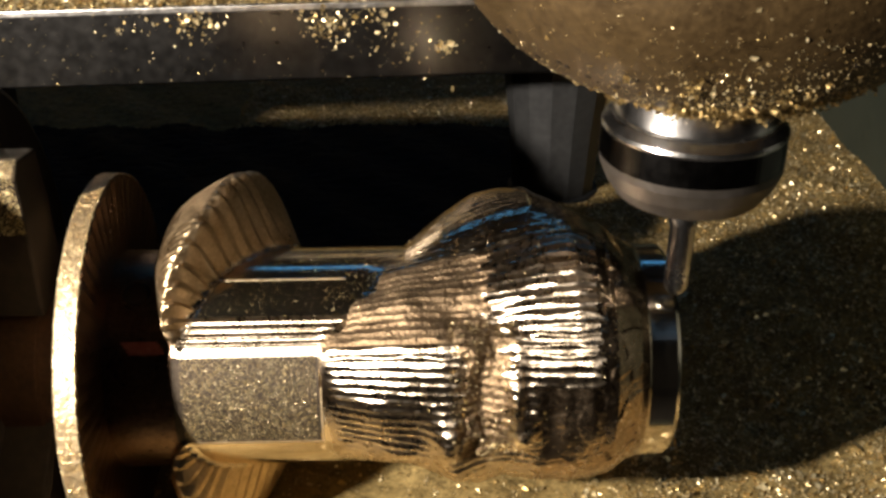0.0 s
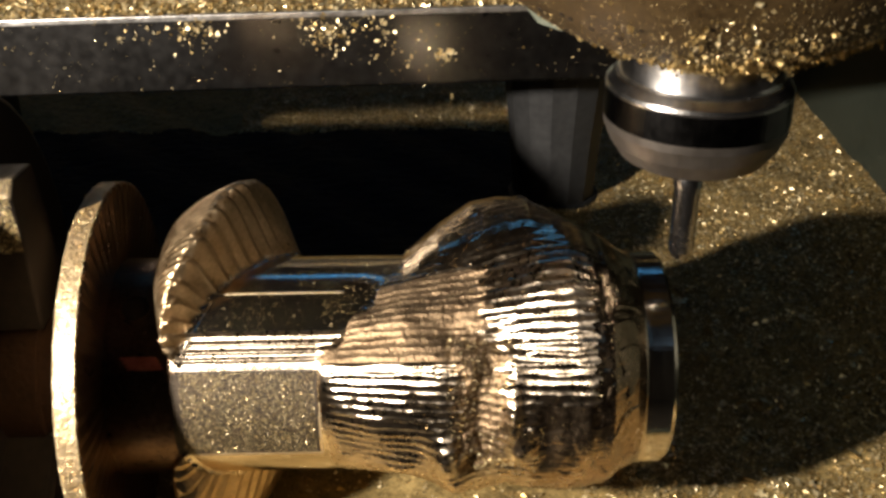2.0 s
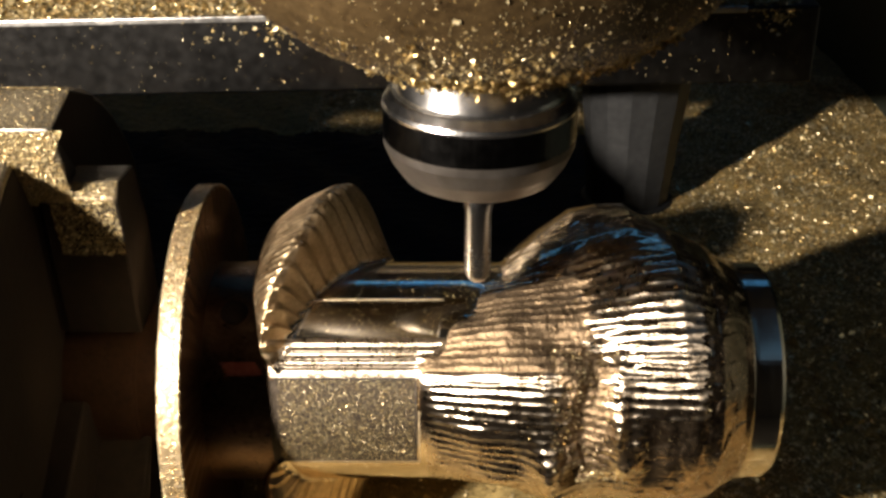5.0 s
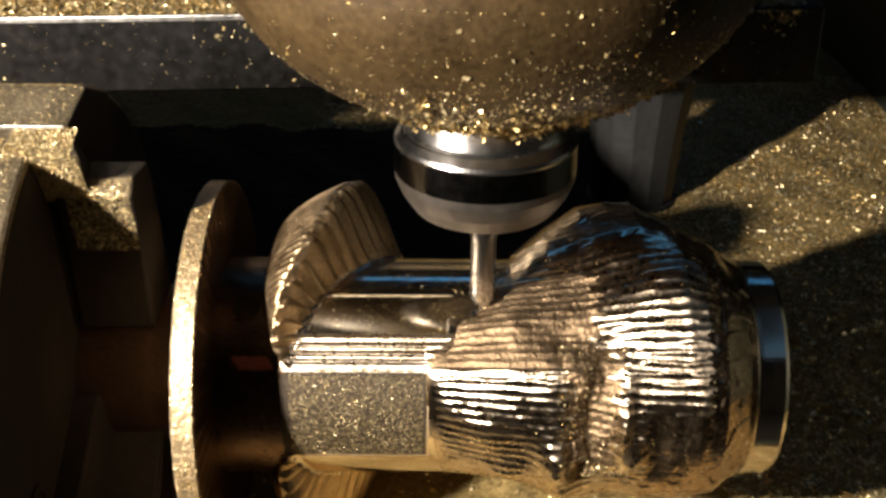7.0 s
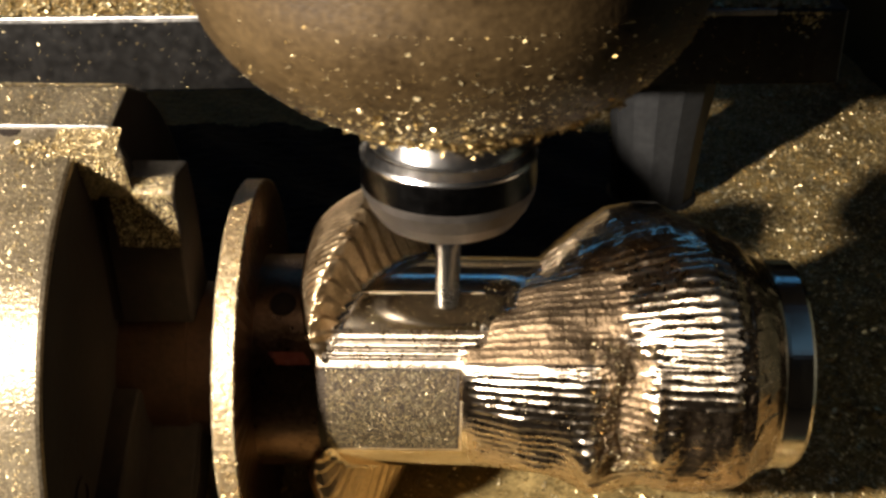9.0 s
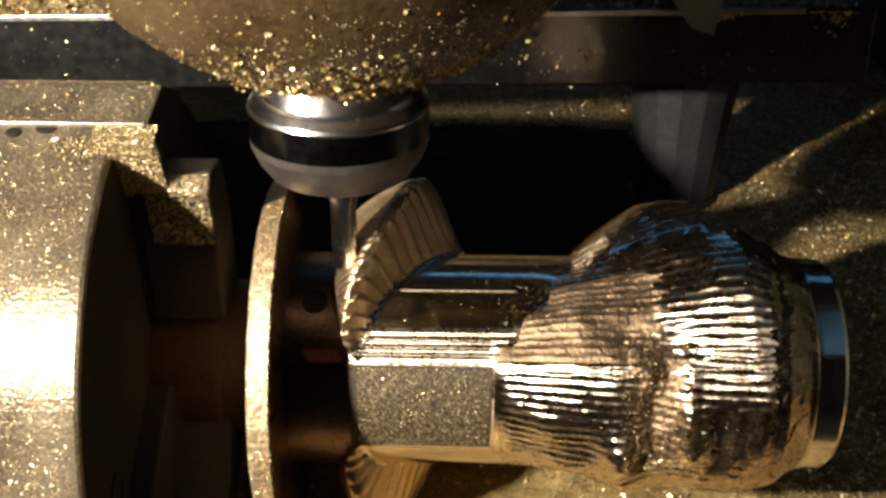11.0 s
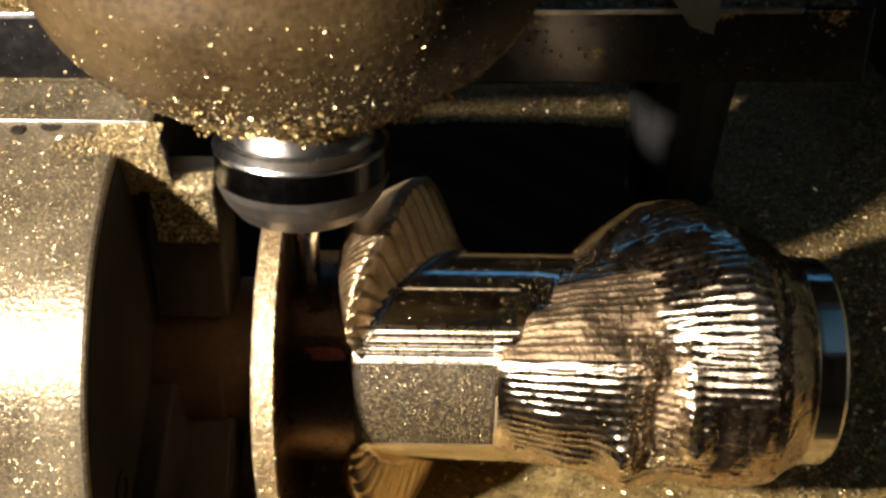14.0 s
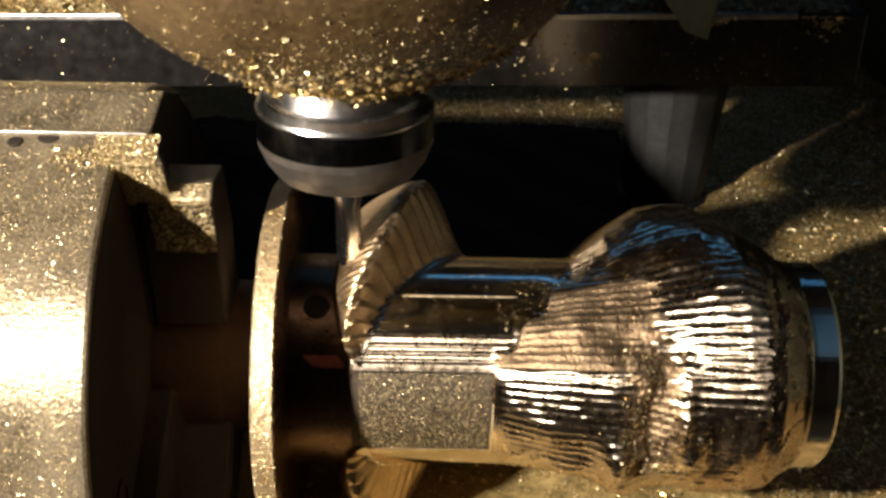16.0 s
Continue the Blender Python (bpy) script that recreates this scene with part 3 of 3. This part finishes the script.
    n3 = np.stack([np.zeros(k), -np.cos(t3), np.sin(t3)], 1)
    p3 = n3 * 21.5 + np.stack([rng.uniform(1.5, 3.7, k), np.zeros(k), np.zeros(k)], 1)
    tagged(flakes("rim_dust", p3 * 0.001, n3, rng.lognormal(math.log(0.00006), 0.4, k), CHIPS, rng, 0.6, wp), "fine brass dust on the flange rim", kind="stuff")
    tagged(flakes("dust", np.concatenate([p, p2]) * 0.001, np.concatenate([nor, n2]), np.concatenate([rng.lognormal(math.log(0.00004), 0.4, n), rng.lognormal(math.log(0.000025), 0.5, m)]), CHIPS, rng, 0.5, wp), "fine brass dust on the shaft", kind="stuff")
    return wp


# ---------------------------------------------------------------- spindle
def build_spindle():
    """Its origin lies on the cutter's axis at the height of the nut's upper edge."""
    rng = np.random.default_rng(21)
    sp = tagged(new("milling_spindle"), "bronze-coloured milling spindle with collet nut and slim end mill", "spindle")
    R, H, C = 25.1, 17.4, 21.0
    prof = [(7.0, 3.9)] + [(R * math.cos(a), C - H * math.sin(a)) for a in np.radians(np.linspace(72, 0, 40))] + [(R, 70), (24, 72)]
    part("housing", lathe(prof, 128), HOUSING, sp, "rounded bronze-coloured housing with clinging chips", smooth=True)
    part("collar", lathe([(6, 7.5), (7.9, 7.0), (7.9, 1.7), (8.3, 1.3), (8.0, 1.2)], 96), POLISHED, sp, "polished steel collar", smooth=True)
    nut = part("collet_nut", lathe([(7.9, 1.5), (8.5, 1.2), (9.1, 0.5), (9.25, 0.15), (9.2, -0.1)], 96), POLISHED, sp, "spinning polished collet nut", smooth=False)
    part("band", lathe([(8.8, -0.02), (9.2, -0.05), (9.23, -3.0), (8.8, -3.1)], 96), DARK_STEEL, nut, "dark band of the nut", smooth=False)
    part("rim", lathe([(8.8, -3.0), (9.2, -3.05), (9.15, -3.9), (8.5, -5.5), (7.4, -7.1), (6.5, -7.6), (2.0, -7.6)], 96), NUT_RIM, nut, "bevelled lower rim", smooth=False)
    mill = part("end_mill", lathe([(1.5, -7.5), (1.5, -11.0), (1.35, -11.4), (1.35, -18.4), (0.9, -19.3), (0.4, -19.6)], 40), CARBIDE, sp, "slim carbide ball-nosed cutter", smooth=True)
    n = 26000
    a = np.radians(rng.uniform(190, 350, n))
    e = np.radians(90 - np.abs(rng.normal(0, 26, n)) - 17)
    e = np.clip(e, radians(3), radians(73))
    right = rng.uniform(0, 1, n) < 0.10 + 0.75 * smoothstep(-0.75, 0.1, np.cos(a))
    a, e = a[right], e[right]
    n = len(a)
    nor = np.stack([np.cos(e) * np.cos(a), np.cos(e) * np.sin(a), -np.sin(e)], 1)
    p = np.stack([R * np.cos(e) * np.cos(a), R * np.cos(e) * np.sin(a), C - H * np.sin(e)], 1)
    tagged(flakes("chip_crust", p * 0.001, nor, rng.lognormal(math.log(0.00007), 0.5, n), CHIPS, rng, 0.7, sp), "brass chips stuck to the housing", kind="stuff")
    # clumps of chips standing proud, thickest round the lower edge
    k, each = 420, 16
    ca = np.radians(rng.normal(292, 36, k))
    ce = np.radians(np.clip(71 - np.abs(rng.normal(0, 15, k)), 12, 72))
    cn = np.stack([np.cos(ce) * np.cos(ca), np.cos(ce) * np.sin(ca), -np.sin(ce)], 1)
    cp = np.stack([R * np.cos(ce) * np.cos(ca), R * np.cos(ce) * np.sin(ca), C - H * np.sin(ce)], 1)
    spread = np.repeat(rng.lognormal(math.log(0.20), 0.45, k), each)[:, None]
    big = np.repeat(cp, each, 0) + rng.normal(0, 1, (k * each, 3)) * spread * 0.55 + np.repeat(cn, each, 0) * spread * rng.uniform(0, 1.2, (k * each, 1))
    tagged(flakes("chip_clumps", big * 0.001, np.repeat(cn, each, 0), rng.lognormal(math.log(0.00016), 0.35, k * each), CRUST, rng, 0.9, sp), "golden clumps of chips on the housing's lower edge", kind="stuff")
    for x, e in zip(rng.uniform(200, 320, 26), rng.uniform(22, 66, 26)):
        ca, ce, r = radians(x), radians(e), rng.uniform(0.14, 0.36)
        pit = part("pit", lathe([(r, -0.05), (r * 1.0, 0.05), (r * 0.5, 0.09)], 10), CHUCK_DARK, sp, "small dark pit")
        out = Vector((math.cos(ca) * math.cos(ce) / R, math.sin(ca) * math.cos(ce) / R, -math.sin(ce) / H))
        pit.matrix_basis = Matrix.Translation((mm(R * math.cos(ce) * math.cos(ca)), mm(R * math.cos(ce) * math.sin(ca)), mm(C - H * math.sin(ce)))) @ out.to_track_quat("Z", "Y").to_matrix().to_4x4()
    return sp


def motions():
    """The chuck and the workpiece step round; the spindle travels along the shaft."""
    turns = [(0.0, -3.1), (0.5, -3.1), (0.7, -3.0), (1.0, -1.16), (1.3, -0.2), (1.5, -0.1), (2.5, 0.3), (4.5, 0.1), (7.0, 0.0), (10.0, 0.2), (12.5, -0.25), (14.5, -0.2), (14.7, 0.2), (15.0, 2.0), (16.0, 2.0)]
    for thing in (chuck, workpiece):
        walk(thing, [(t, pose(0, 0, 0, a, 0, 0)) for t, a in turns])
    travel = [
        (0.0, 65.1, -7.5, 31.4), (0.5, 65.5, -7.5, 31.1), (0.7, 66.7, -7.5, 31.0), (1.0, 69.4, -7.5, 31.0), (1.2, 68.4, -7.3, 31.2), (1.5, 64.8, -7.0, 31.5), (1.7, 65.1, -6.8, 32.5),
        (2.0, 65.7, -6.5, 36.3), (2.2, 65.8, -6.9, 38.5), (2.5, 65.4, -7.5, 39.9), (3.0, 58.0, -8.5, 39.6), (3.5, 46.6, -8.0, 39.4), (4.0, 35.2, -9.0, 39.8), (4.2, 33.6, -9.4, 39.9),
        (4.5, 33.1, -10.0, 40.1), (4.7, 33.0, -9.7, 39.0), (5.4, 32.9, -8.5, 34.1), (6.2, 32.8, -7.1, 32.4), (7.0, 32.7, -5.8, 31.4), (7.5, 32.6, -5.5, 30.8), (8.0, 32.4, -5.3, 30.1),
        (8.5, 32.3, -5.0, 29.8), (8.7, 30.4, -5.0, 29.6), (9.0, 25.3, -4.9, 29.5), (9.5, 16.3, -4.8, 29.4), (9.7, 14.3, -5.1, 30.8), (10.0, 14.0, -5.7, 33.9), (10.4, 13.2, -5.9, 35.4),
        (11.4, 8.7, -5.2, 34.1), (12.5, 6.0, -4.5, 32.1), (13.0, 5.8, -4.3, 31.3), (13.5, 5.9, -4.2, 30.5), (14.0, 5.8, -4.0, 29.8), (14.5, 5.5, -3.8, 29.3), (14.8, 4.1, -3.6, 29.1),
        (15.0, 3.6, -3.5, 29.1), (15.5, 6.4, -4.0, 32.1), (16.0, 10.7, -4.5, 34.8),
    ]
    walk(spindle, [(t, pose(mm(x), mm(y), mm(z))) for t, x, y, z in travel])


build_tray()
build_room()
build_rail()
chuck = build_chuck()
workpiece = build_workpiece()
spindle = build_spindle()
motions()
